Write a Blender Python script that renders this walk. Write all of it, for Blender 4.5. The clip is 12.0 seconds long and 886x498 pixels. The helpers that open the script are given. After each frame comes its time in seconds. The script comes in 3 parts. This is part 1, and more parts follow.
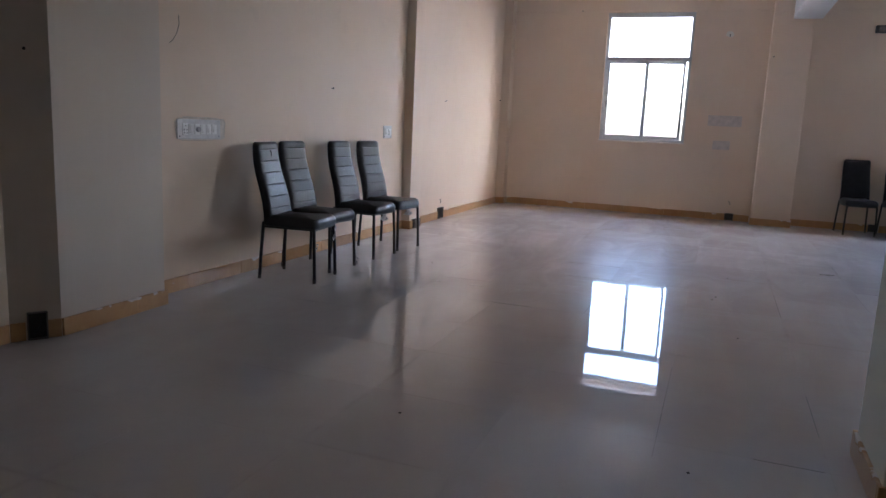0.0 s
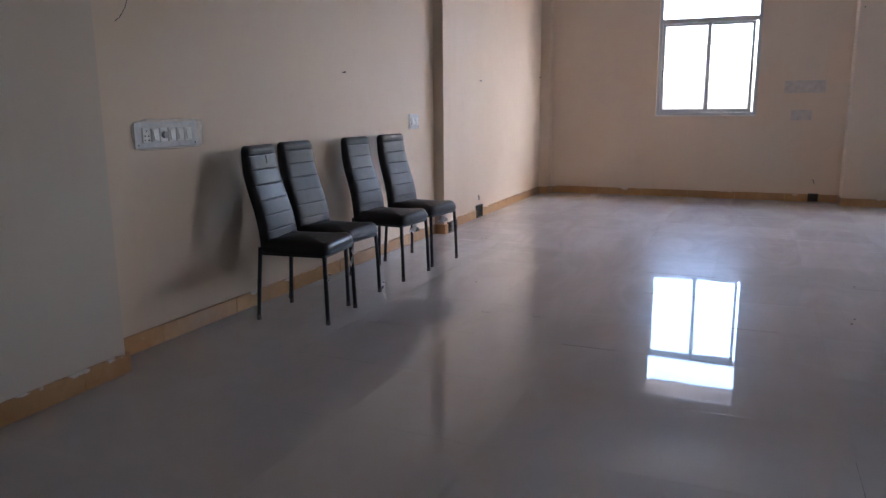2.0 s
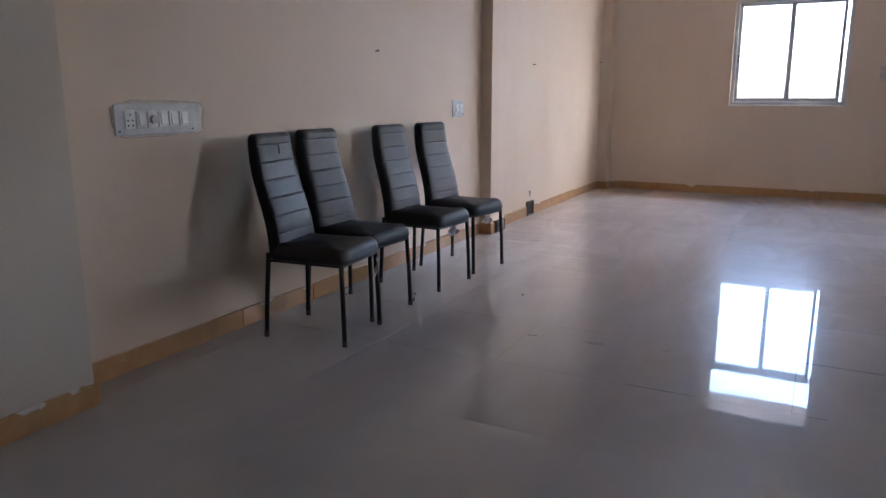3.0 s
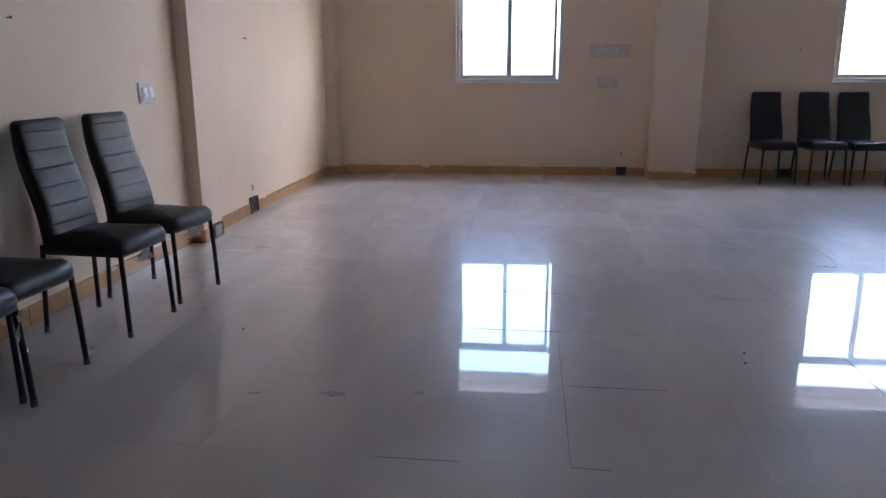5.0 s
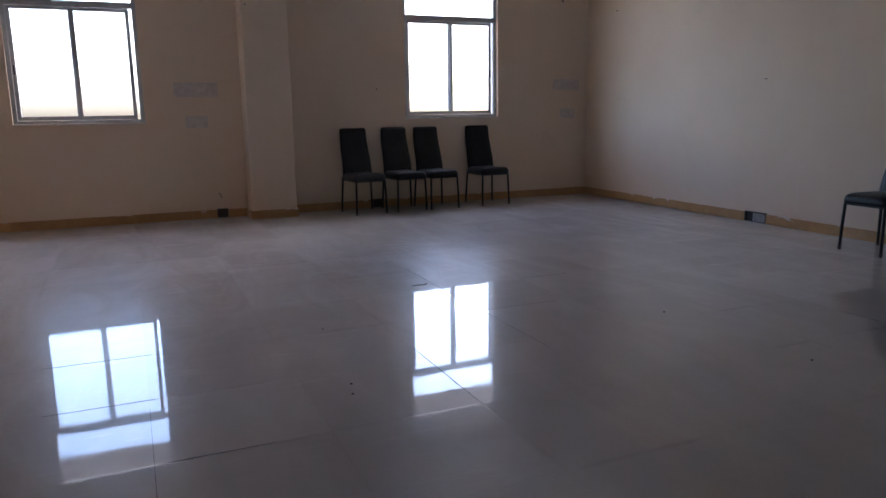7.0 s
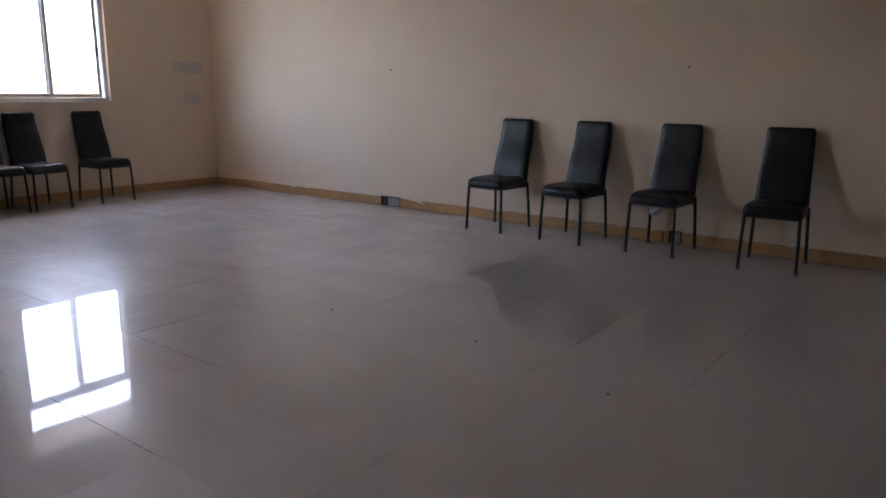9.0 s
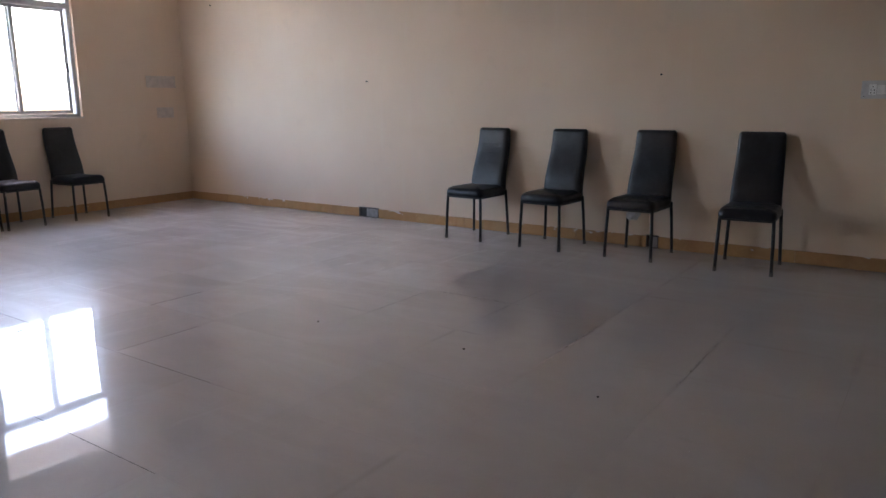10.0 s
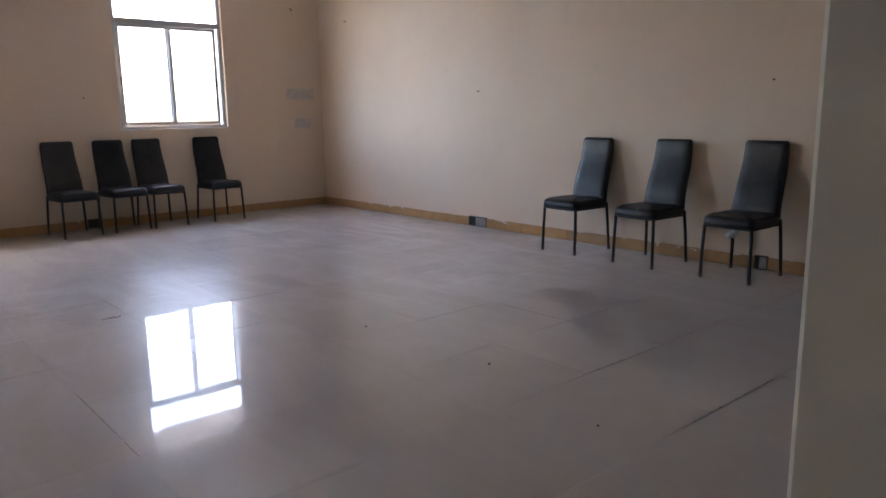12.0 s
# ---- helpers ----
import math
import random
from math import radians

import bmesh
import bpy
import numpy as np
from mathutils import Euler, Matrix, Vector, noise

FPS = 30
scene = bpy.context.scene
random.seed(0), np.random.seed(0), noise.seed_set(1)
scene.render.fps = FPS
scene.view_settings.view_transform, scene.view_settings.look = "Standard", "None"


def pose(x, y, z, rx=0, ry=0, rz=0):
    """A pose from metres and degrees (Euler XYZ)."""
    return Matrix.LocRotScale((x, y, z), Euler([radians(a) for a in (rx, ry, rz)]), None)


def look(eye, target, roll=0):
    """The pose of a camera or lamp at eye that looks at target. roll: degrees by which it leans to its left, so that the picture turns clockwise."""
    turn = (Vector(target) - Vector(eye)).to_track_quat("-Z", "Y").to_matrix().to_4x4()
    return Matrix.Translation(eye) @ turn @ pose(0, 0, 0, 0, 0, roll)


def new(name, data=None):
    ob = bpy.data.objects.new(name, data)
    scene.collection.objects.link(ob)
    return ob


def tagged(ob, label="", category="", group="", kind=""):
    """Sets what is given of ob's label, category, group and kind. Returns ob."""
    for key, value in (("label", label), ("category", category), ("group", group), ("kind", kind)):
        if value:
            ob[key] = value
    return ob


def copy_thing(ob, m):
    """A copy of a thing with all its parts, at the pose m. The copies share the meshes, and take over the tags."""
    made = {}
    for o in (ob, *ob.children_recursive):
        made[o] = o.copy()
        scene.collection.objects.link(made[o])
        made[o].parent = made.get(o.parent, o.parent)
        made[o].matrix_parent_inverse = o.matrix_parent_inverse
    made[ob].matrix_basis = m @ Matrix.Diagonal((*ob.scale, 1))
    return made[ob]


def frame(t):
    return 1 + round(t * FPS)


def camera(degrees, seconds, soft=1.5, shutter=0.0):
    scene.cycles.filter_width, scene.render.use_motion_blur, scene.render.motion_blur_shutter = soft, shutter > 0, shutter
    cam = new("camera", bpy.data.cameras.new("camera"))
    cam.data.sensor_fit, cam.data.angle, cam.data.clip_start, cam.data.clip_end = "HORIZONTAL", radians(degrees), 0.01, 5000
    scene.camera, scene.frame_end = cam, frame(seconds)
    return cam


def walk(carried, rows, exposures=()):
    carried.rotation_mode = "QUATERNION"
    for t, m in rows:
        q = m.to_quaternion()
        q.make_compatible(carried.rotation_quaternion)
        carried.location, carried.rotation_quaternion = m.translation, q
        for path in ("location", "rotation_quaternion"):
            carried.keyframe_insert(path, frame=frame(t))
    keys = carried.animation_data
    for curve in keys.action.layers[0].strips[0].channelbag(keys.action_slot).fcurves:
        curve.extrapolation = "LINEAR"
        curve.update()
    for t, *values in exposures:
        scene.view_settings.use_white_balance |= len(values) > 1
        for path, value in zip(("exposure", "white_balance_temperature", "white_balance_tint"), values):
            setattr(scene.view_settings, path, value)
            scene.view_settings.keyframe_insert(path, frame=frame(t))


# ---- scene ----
cam = camera(63.2, 12.0)
PATH = [
    (0, (-0.051, 0.032, 1.218), (-0.746, 1.877, 0.88), 2.6),
    (0.5, (-0.137, 0.31, 1.216), (-0.958, 2.094, 0.841), 2.1),
    (1, (-0.3, 0.596, 1.229), (-1.104, 2.389, 0.853), 2.0),
    (1.5, (-0.489, 0.867, 1.238), (-1.186, 2.695, 0.821), -1.4),
    (2, (-0.585, 1.197, 1.243), (-1.363, 2.998, 0.858), -0.5),
    (2.5, (-0.665, 1.514, 1.222), (-1.553, 3.26, 0.819), -0.2),
    (2.7, (-0.731, 1.655, 1.208), (-1.642, 3.389, 0.803), -0.1),
    (4.3, (-0.984, 2.564, 1.249), (-1.576, 4.412, 0.766), -0.4),
    (4.5, (-1.006, 2.624, 1.246), (-1.474, 4.509, 0.768), -1.3),
    (5, (-0.977, 2.681, 1.258), (-1.208, 4.608, 0.776), -0.2),
    (5.5, (-0.936, 2.68, 1.265), (-0.958, 4.621, 0.782), 0.1),
    (6, (-0.983, 2.704, 1.23), (-0.737, 4.641, 0.794), 0.4),
    (6.5, (-0.844, 2.788, 1.224), (-0.343, 4.68, 0.817), 0.3),
    (7, (-0.8, 2.922, 1.193), (-0.025, 4.727, 0.817), -0.8),
    (7.5, (-0.734, 3.074, 1.242), (0.264, 4.766, 0.862), -0.5),
    (7.7, (-0.704, 3.101, 1.245), (0.375, 4.738, 0.849), 0.1),
    (9.3, (-0.824, 3.292, 1.242), (0.787, 4.403, 0.828), -0.2),
    (9.5, (-0.846, 3.3, 1.234), (0.779, 4.393, 0.828), -0.5),
    (10, (-0.842, 3.303, 1.243), (0.764, 4.426, 0.844), -0.5),
    (10.5, (-0.785, 3.219, 1.267), (0.79, 4.386, 0.872), -1.4),
    (11, (-0.684, 3.056, 1.253), (0.825, 4.311, 0.871), -1.1),
    (11.5, (-0.535, 2.944, 1.261), (0.915, 4.266, 0.876), -0.5),
    (12, (-0.327, 2.785, 1.238), (0.964, 4.268, 0.869), -0.9),
]
walk(cam, [(t, look(e, g, r)) for t, e, g, r in PATH], exposures=[(0, 4.9, 5620, 16), (2.5, 4.85, 5600, 16), (4.5, 4.87, 5560, 15), (5.0, 4.72, 5540, 15), (5.5, 4.57, 5600, 15), (6.2, 4.22, 5780, 16), (7, 4.02, 5900, 18), (7.7, 4.1, 6150, 19), (9.3, 4.87, 6480, 20), (10.5, 5.14, 6420, 19), (12, 5.03, 6420, 19)])

# ---- world, sun, window light ----
world = bpy.data.worlds.new("sky")
scene.world = world
world.use_nodes = True
wn = world.node_tree
sky = wn.nodes.new("ShaderNodeTexSky")
sky.sky_type = "NISHITA"
sky.sun_disc = False
sky.sun_elevation = radians(29)
sky.sun_rotation = radians(88)
sky.dust_density = 4.0
wn.nodes["Background"].inputs["Strength"].default_value = 0.14
wn.links.new(sky.outputs["Color"], wn.nodes["Background"].inputs["Color"])

sun_data = bpy.data.lights.new("sun", "SUN")
sun_data.energy, sun_data.angle, sun_data.color = 0.92, radians(80), (0.97, 0.985, 1.0)
sun = new("sun", sun_data)
sun.matrix_basis = look((0.874 * 30, 0.031 * 30, 0.485 * 30), (0, 0, 0))

# room: faces of the walls; the back one is unseen and assumed
X_LEFT, X_RIGHT, Y_FAR, Y_BACK, H = -3.49, 5.18, 11.64, -5.6, 3.45
WINDOWS = [(-1.885, -0.612, 1.102, 3.035), (2.455, 3.768, 1.102, 3.035)]
WALL_T = 0.14
SHADE_Z, SHADE_Y = 3.10, Y_FAR + 1.05

for x0, x1, z0, z1 in WINDOWS:
    lamp = bpy.data.lights.new("window_portal", "AREA")
    lamp.shape, lamp.size, lamp.size_y = "RECTANGLE", x1 - x0, z1 - z0
    lamp.cycles.is_portal = True
    ob = new("window_portal", lamp)
    ob.matrix_basis = look(((x0 + x1) / 2, Y_FAR + 0.135, (z0 + z1) / 2), ((x0 + x1) / 2, 0, (z0 + z1) / 2))


# ---- materials ----
def material(name, base, rough=0.5, metal=0.0, spec=0.5):
    m = bpy.data.materials.new(name)
    m.use_nodes = True
    b = m.node_tree.nodes["Principled BSDF"]
    b.inputs["Base Color"].default_value = (*base, 1)
    b.inputs["Roughness"].default_value = rough
    b.inputs["Metallic"].default_value = metal
    b.inputs["Specular IOR Level"].default_value = spec
    return m, m.node_tree, b


def coords(nt, scale=(1, 1, 1), kind="Object"):
    tc = nt.nodes.new("ShaderNodeTexCoord")
    mp = nt.nodes.new("ShaderNodeMapping")
    mp.inputs["Scale"].default_value = scale
    nt.links.new(tc.outputs[kind], mp.inputs["Vector"])
    return mp.outputs["Vector"]


def world_coords(nt, scale=(1, 1, 1), turn=0.0):
    g = nt.nodes.new("ShaderNodeNewGeometry")
    mp = nt.nodes.new("ShaderNodeMapping")
    mp.inputs["Scale"].default_value = scale
    mp.inputs["Rotation"].default_value = (0, 0, radians(turn))
    nt.links.new(g.outputs["Position"], mp.inputs["Vector"])
    return mp.outputs["Vector"]


def noise_node(nt, vec, scale, detail=4.0, rough=0.55, distort=0.0):
    n = nt.nodes.new("ShaderNodeTexNoise")
    n.inputs["Scale"].default_value = scale
    n.inputs["Detail"].default_value = detail
    n.inputs["Roughness"].default_value = rough
    n.inputs["Distortion"].default_value = distort
    nt.links.new(vec, n.inputs["Vector"])
    return n.outputs["Fac"]


def span(nt, fac, a, b, c=0.0, d=1.0):
    n = nt.nodes.new("ShaderNodeMapRange")
    n.inputs["From Min"].default_value, n.inputs["From Max"].default_value = a, b
    n.inputs["To Min"].default_value, n.inputs["To Max"].default_value = c, d
    nt.links.new(fac, n.inputs["Value"])
    return n.outputs["Result"]


def calc(nt, op, a, b):
    n = nt.nodes.new("ShaderNodeMath")
    n.operation = op
    for k, v in ((0, a), (1, b)):
        if isinstance(v, (int, float)):
            n.inputs[k].default_value = v
        else:
            nt.links.new(v, n.inputs[k])
    return n.outputs[0]


def blend(nt, fac, a, b):
    n = nt.nodes.new("ShaderNodeMix")
    n.data_type = "RGBA"
    nt.links.new(fac, n.inputs["Factor"])
    for key, v in ((6, a), (7, b)):
        if isinstance(v, tuple):
            n.inputs[key].default_value = (*v, 1)
        else:
            nt.links.new(v, n.inputs[key])
    return n.outputs[2]


def bump(nt, bsdf, height, strength, distance):
    n = nt.nodes.new("ShaderNodeBump")
    n.inputs["Strength"].default_value = strength
    n.inputs["Distance"].default_value = distance
    nt.links.new(height, n.inputs["Height"])
    nt.links.new(n.outputs["Normal"], bsdf.inputs["Normal"])


def wall_paint(name, light, deep):
    m, nt, b = material(name, light, 0.6, 0, 0.4)
    v = world_coords(nt)
    big = noise_node(nt, v, 0.7, 3)
    mid = noise_node(nt, v, 3.5, 5, 0.6, 0.6)
    fine = noise_node(nt, v, 160, 2)
    col = blend(nt, span(nt, big, 0.35, 0.65), light, deep)
    col = blend(nt, span(nt, mid, 0.62, 0.80, 0.0, 0.35), col, (0.63, 0.51, 0.40))
    col = blend(nt, span(nt, noise_node(nt, world_coords(nt, (5, 5, 0.5)), 1.6, 4), 0.60, 0.8, 0.0, 0.25), col, (0.80, 0.69, 0.57))
    nt.links.new(col, b.inputs["Base Color"])
    nt.links.new(span(nt, mid, 0.3, 0.7, 0.5, 0.68), b.inputs["Roughness"])
    h = calc(nt, "ADD", calc(nt, "MULTIPLY", noise_node(nt, v, 2.2, 3), 1.0), calc(nt, "MULTIPLY", fine, 0.035))
    bump(nt, b, h, 0.5, 0.012)
    return m


def tile_stone():
    m, nt, b = material("polished_vitrified_tile", (0.42, 0.385, 0.36), 0.05, 0, 0.5)
    oi = nt.nodes.new("ShaderNodeObjectInfo")
    v = world_coords(nt)
    cloud = noise_node(nt, v, 1.1, 5, 0.6, 0.8)
    speck = noise_node(nt, v, 140, 2)
    col = blend(nt, span(nt, cloud, 0.3, 0.7), (0.47, 0.405, 0.36), (0.53, 0.465, 0.42))
    col = blend(nt, span(nt, oi.outputs["Random"], 0, 1, 0.0, 0.35), col, (0.45, 0.395, 0.355))
    col = blend(nt, span(nt, speck, 0.55, 0.8, 0.0, 0.25), col, (0.36, 0.325, 0.30))
    # dust wiped about in arcs and patches, with a painted pale haze on top
    wipe = noise_node(nt, world_coords(nt, (1.6, 0.55, 1), 28), 1.3, 7, 0.62, 1.6)
    wipe2 = noise_node(nt, world_coords(nt, (0.5, 1.9, 1), -18), 1.7, 6, 0.6, 1.2)
    patch = noise_node(nt, v, 0.33, 3, 0.5, 0.4)
    dust = calc(nt, "MULTIPLY", span(nt, wipe, 0.42, 0.72), span(nt, patch, 0.35, 0.6, 0.35, 1.0))
    dust = calc(nt, "MAXIMUM", dust, calc(nt, "MULTIPLY", span(nt, wipe2, 0.52, 0.78), span(nt, patch, 0.45, 0.6, 0.1, 0.8)))
    sep = nt.nodes.new("ShaderNodeSeparateXYZ")
    nt.links.new(v, sep.inputs[0])
    # ramp pales the floor's colour toward far and right, painting in window haze
    haze_ramp = calc(nt, "MAXIMUM", span(nt, sep.outputs["Y"], 4.2, 7.4, 0.0, 1.0), span(nt, sep.outputs["X"], 1.6, 3.6, 0.0, 0.28))
    veil = calc(nt, "MULTIPLY", haze_ramp, calc(nt, "MULTIPLY", span(nt, patch, 0.3, 0.6, 0.40, 0.66), span(nt, oi.outputs["Random"], 0, 1, 0.75, 1.2)))
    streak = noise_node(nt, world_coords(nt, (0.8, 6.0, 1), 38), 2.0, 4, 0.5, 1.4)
    strokes = calc(nt, "MULTIPLY", calc(nt, "MULTIPLY", span(nt, streak, 0.60, 0.70, 0.0, 0.5), span(nt, patch, 0.42, 0.58)), haze_ramp)
    dust_haze = calc(nt, "ADD", calc(nt, "MULTIPLY", dust, span(nt, haze_ramp, 0, 1, 0.08, 0.62)), calc(nt, "ADD", veil, strokes))
    b.inputs["IOR"].default_value = 1.52
    nt.links.new(span(nt, sep.outputs["X"], 1.4, 3.4, 0.5, 0.24), b.inputs["Specular IOR Level"])
    near = None
    for axis, off in (("X", 0.45), ("Y", 4.815)):
        f = calc(nt, "FRACT", calc(nt, "DIVIDE", calc(nt, "ADD", sep.outputs[axis], 63.3 - off), 0.633), 0)
        d = calc(nt, "MINIMUM", f, calc(nt, "SUBTRACT", 1.0, f))
        near = d if near is None else calc(nt, "MINIMUM", near, d)
    grime = calc(nt, "MULTIPLY", span(nt, near, 0.0, 0.035, 1.0, 0.0), span(nt, noise_node(nt, v, 1.15, 4, 0.6), 0.54, 0.72, 0.0, 0.3))
    spots = calc(nt, "MULTIPLY", span(nt, noise_node(nt, v, 75, 3, 0.6), 0.66, 0.74), span(nt, noise_node(nt, v, 0.8, 3), 0.48, 0.62, 0.0, 0.8))
    b.inputs["Coat Weight"].default_value = 0.35
    b.inputs["Coat Roughness"].default_value = 0.3
    nt.links.new(calc(nt, "ADD", 0.04, calc(nt, "MULTIPLY", dust_haze, 0.48)), b.inputs["Coat Weight"])
    col = blend(nt, calc(nt, "MULTIPLY", dust_haze, 0.9), col, (0.73, 0.695, 0.67))
    col = blend(nt, grime, col, (0.20, 0.17, 0.15))
    col = blend(nt, spots, col, (0.50, 0.48, 0.46))
    nt.links.new(col, b.inputs["Base Color"])
    nt.links.new(calc(nt, "ADD", calc(nt, "MULTIPLY", spots, 0.45), calc(nt, "ADD", 0.022, calc(nt, "MULTIPLY", dust_haze, 0.025))), b.inputs["Roughness"])
    bump(nt, b, noise_node(nt, v, 2.6, 2), 0.25, 0.0012)
    return m


def skirting_stone():
    m, nt, b = material("ochre_skirting_tile", (0.5, 0.33, 0.18), 0.35, 0, 0.45)
    v = world_coords(nt)
    oi = nt.nodes.new("ShaderNodeObjectInfo")
    col = blend(nt, span(nt, noise_node(nt, v, 9, 5, 0.6, 1.0), 0.3, 0.7), (0.47, 0.25, 0.095), (0.57, 0.33, 0.14))
    col = blend(nt, span(nt, oi.outputs["Random"], 0, 1, 0, 0.4), col, (0.40, 0.24, 0.12))
    sep = nt.nodes.new("ShaderNodeSeparateXYZ")
    nt.links.new(v, sep.inputs[0])
    smear = calc(nt, "ADD", noise_node(nt, world_coords(nt, (1, 1, 2.5)), 5.5, 5, 0.6), span(nt, sep.outputs["Z"], 0.02, 0.10, -0.16, 0.10))
    col = blend(nt, span(nt, smear, 0.665, 0.69), col, (0.72, 0.64, 0.56))
    nt.links.new(col, b.inputs["Base Color"])
    nt.links.new(span(nt, smear, 0.6, 0.67, 0.28, 0.7), b.inputs["Roughness"])
    bump(nt, b, noise_node(nt, v, 60, 3), 0.3, 0.001)
    return m


def grout():
    m, nt, b = material("tile_joint_grout", (0.3, 0.27, 0.25), 0.9)
    n = noise_node(nt, world_coords(nt), 1.3, 3, 0.6)
    nt.links.new(blend(nt, span(nt, n, 0.56, 0.66), (0.46, 0.40, 0.36), (0.28, 0.24, 0.21)), b.inputs["Base Color"])
    return m


def leatherette():
    m, nt, b = material("black_leatherette", (0.014, 0.0145, 0.018), 0.38, 0, 0.40)
    v = coords(nt)
    wear = noise_node(nt, v, 7, 5, 0.6, 0.5)
    crease = noise_node(nt, coords(nt, (1, 1, 2.6)), 15, 4, 0.55, 0.4)
    scuff = noise_node(nt, coords(nt, (1, 1, 0.6)), 11, 5, 0.6, 0.3)
    col = blend(nt, span(nt, wear, 0.5, 0.8), (0.0095, 0.0105, 0.0145), (0.020, 0.022, 0.030))
    nt.links.new(blend(nt, span(nt, scuff, 0.5, 0.8, 0.0, 0.35), col, (0.038, 0.040, 0.048)), b.inputs["Base Color"])
    nt.links.new(calc(nt, "ADD", span(nt, wear, 0.3, 0.75, 0.27, 0.41), span(nt, scuff, 0.4, 0.75, 0.0, 0.12)), b.inputs["Roughness"])
    vor = nt.nodes.new("ShaderNodeTexVoronoi")
    vor.inputs["Scale"].default_value = 420
    nt.links.new(v, vor.inputs["Vector"])
    h = calc(nt, "ADD", calc(nt, "MULTIPLY", vor.outputs["Distance"], 0.10), calc(nt, "ADD", noise_node(nt, v, 22, 3), calc(nt, "MULTIPLY", crease, 0.8)))
    bump(nt, b, h, 0.4, 0.003)
    return m


def plain(name, base, rough, metal=0.0, vary=0.15, scale=12.0):
    m, nt, b = material(name, base, rough, metal)
    n = noise_node(nt, world_coords(nt), scale, 5, 0.6)
    dark = tuple(c * (1 - vary) for c in base)
    light = tuple(min(1, c * (1 + vary)) for c in base)
    nt.links.new(blend(nt, span(nt, n, 0.3, 0.7), dark, light), b.inputs["Base Color"])
    nt.links.new(span(nt, n, 0.3, 0.7, max(0.02, rough - 0.08), rough + 0.08), b.inputs["Roughness"])
    return m


def glass(name, tint=(1, 1, 1)):
    m, nt, b = material(name, tint, 0.0)
    b.inputs["Transmission Weight"].default_value = 1.0
    b.inputs["IOR"].default_value = 1.45
    return m


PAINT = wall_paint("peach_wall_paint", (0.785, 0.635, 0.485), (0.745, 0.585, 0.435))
# duller, darker mix of the wall paint, so the column's edge stands out
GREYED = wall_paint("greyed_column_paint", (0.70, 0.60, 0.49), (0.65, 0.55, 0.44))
TILE = tile_stone()
SKIRT = skirting_stone()
LEATHER = leatherette()
CEIL = plain("white_ceiling_paint", (0.78, 0.765, 0.74), 0.8, 0, 0.04, 1.5)
BEAMW = plain("white_beam_paint", (0.74, 0.72, 0.69), 0.7, 0, 0.04, 2)
PRIMER = plain("pale_wall_primer", (0.76, 0.73, 0.635), 0.7, 0, 0.05, 3)
GROUT = grout()
ALU = plain("grey_anodised_aluminium", (0.50, 0.51, 0.52), 0.42, 0.35, 0.08, 25)
SILLP = plain("chalky_sill_paint", (0.74, 0.68, 0.62), 0.65, 0, 0.1, 9)
TUBE = plain("black_enamelled_tube", (0.022, 0.021, 0.021), 0.35, 0.0, 0.3, 30)
CAPM = plain("grey_worn_foot_cap", (0.12, 0.11, 0.10), 0.6, 0.0, 0.3, 30)
WHITEP = plain("white_switch_plastic", (0.82, 0.82, 0.81), 0.3, 0, 0.04, 30)
PLATEP = plain("dull_plate_plastic", (0.60, 0.585, 0.58), 0.35, 0, 0.12, 20)
COVERP = plain("faded_cover_plastic", (0.62, 0.54, 0.475), 0.5, 0, 0.12, 14)
GREYP = plain("grey_cover_plastic", (0.42, 0.42, 0.45), 0.4, 0, 0.1, 18)
DARKP = plain("dark_socket_plastic", (0.03, 0.03, 0.032), 0.5, 0, 0.2, 30)
RUST = plain("rusted_box_metal", (0.17, 0.15, 0.135), 0.6, 0.3, 0.35, 40)
# near-black that paints the shade inside boxes, tear, crack and chipped holes
HOLLOW_SHADE = plain("painted_hollow_shade", (0.055, 0.048, 0.043), 0.8, 0, 0.3, 30)
CEMENT = plain("raw_grey_cement", (0.34, 0.32, 0.30), 0.9, 0, 0.2, 30)
# darkened so the slab's underside carries its shade in the colour
DIM_SOFFIT = plain("darkened_soffit_concrete", (0.12, 0.108, 0.098), 0.9, 0, 0.25, 4)
FILM = plain("cloudy_plastic_film", (0.62, 0.60, 0.57), 0.25, 0, 0.1, 20)
SMUDGE = plain("dark_floor_smudge", (0.15, 0.13, 0.12), 0.5, 0, 0.3, 40)
FAINT = plain("faint_floor_stain", (0.30, 0.265, 0.24), 0.3, 0, 0.3, 40)
GRIT = plain("dark_grit", (0.05, 0.04, 0.035), 0.9, 0, 0.3, 40)
EARTH = plain("pale_added_ground", (0.50, 0.48, 0.45), 0.95, 0, 0.2, 0.6)
SMEARP = plain("smeared_wall_plaster", (0.66, 0.58, 0.50), 0.6, 0, 0.12, 30)
PANE = glass("clear_window_glass")


# ---- mesh helpers ----
def add_box(bm, x0, x1, y0, y1, z0, z1, bevel=0.0, segs=1):
    made = bmesh.ops.create_cube(bm, size=1.0)
    vs = made["verts"]
    bmesh.ops.scale(bm, vec=(x1 - x0, y1 - y0, z1 - z0), verts=vs)
    bmesh.ops.translate(bm, vec=((x0 + x1) / 2, (y0 + y1) / 2, (z0 + z1) / 2), verts=vs)
    if bevel:
        edges = list({e for v in vs for e in v.link_edges})
        bmesh.ops.bevel(bm, geom=edges, offset=bevel, segments=segs, profile=0.5, affect="EDGES", clamp_overlap=True)
    return bm


def box(x0, x1, y0, y1, z0, z1, bevel=0.0, segs=1):
    return add_box(bmesh.new(), x0, x1, y0, y1, z0, z1, bevel, segs)


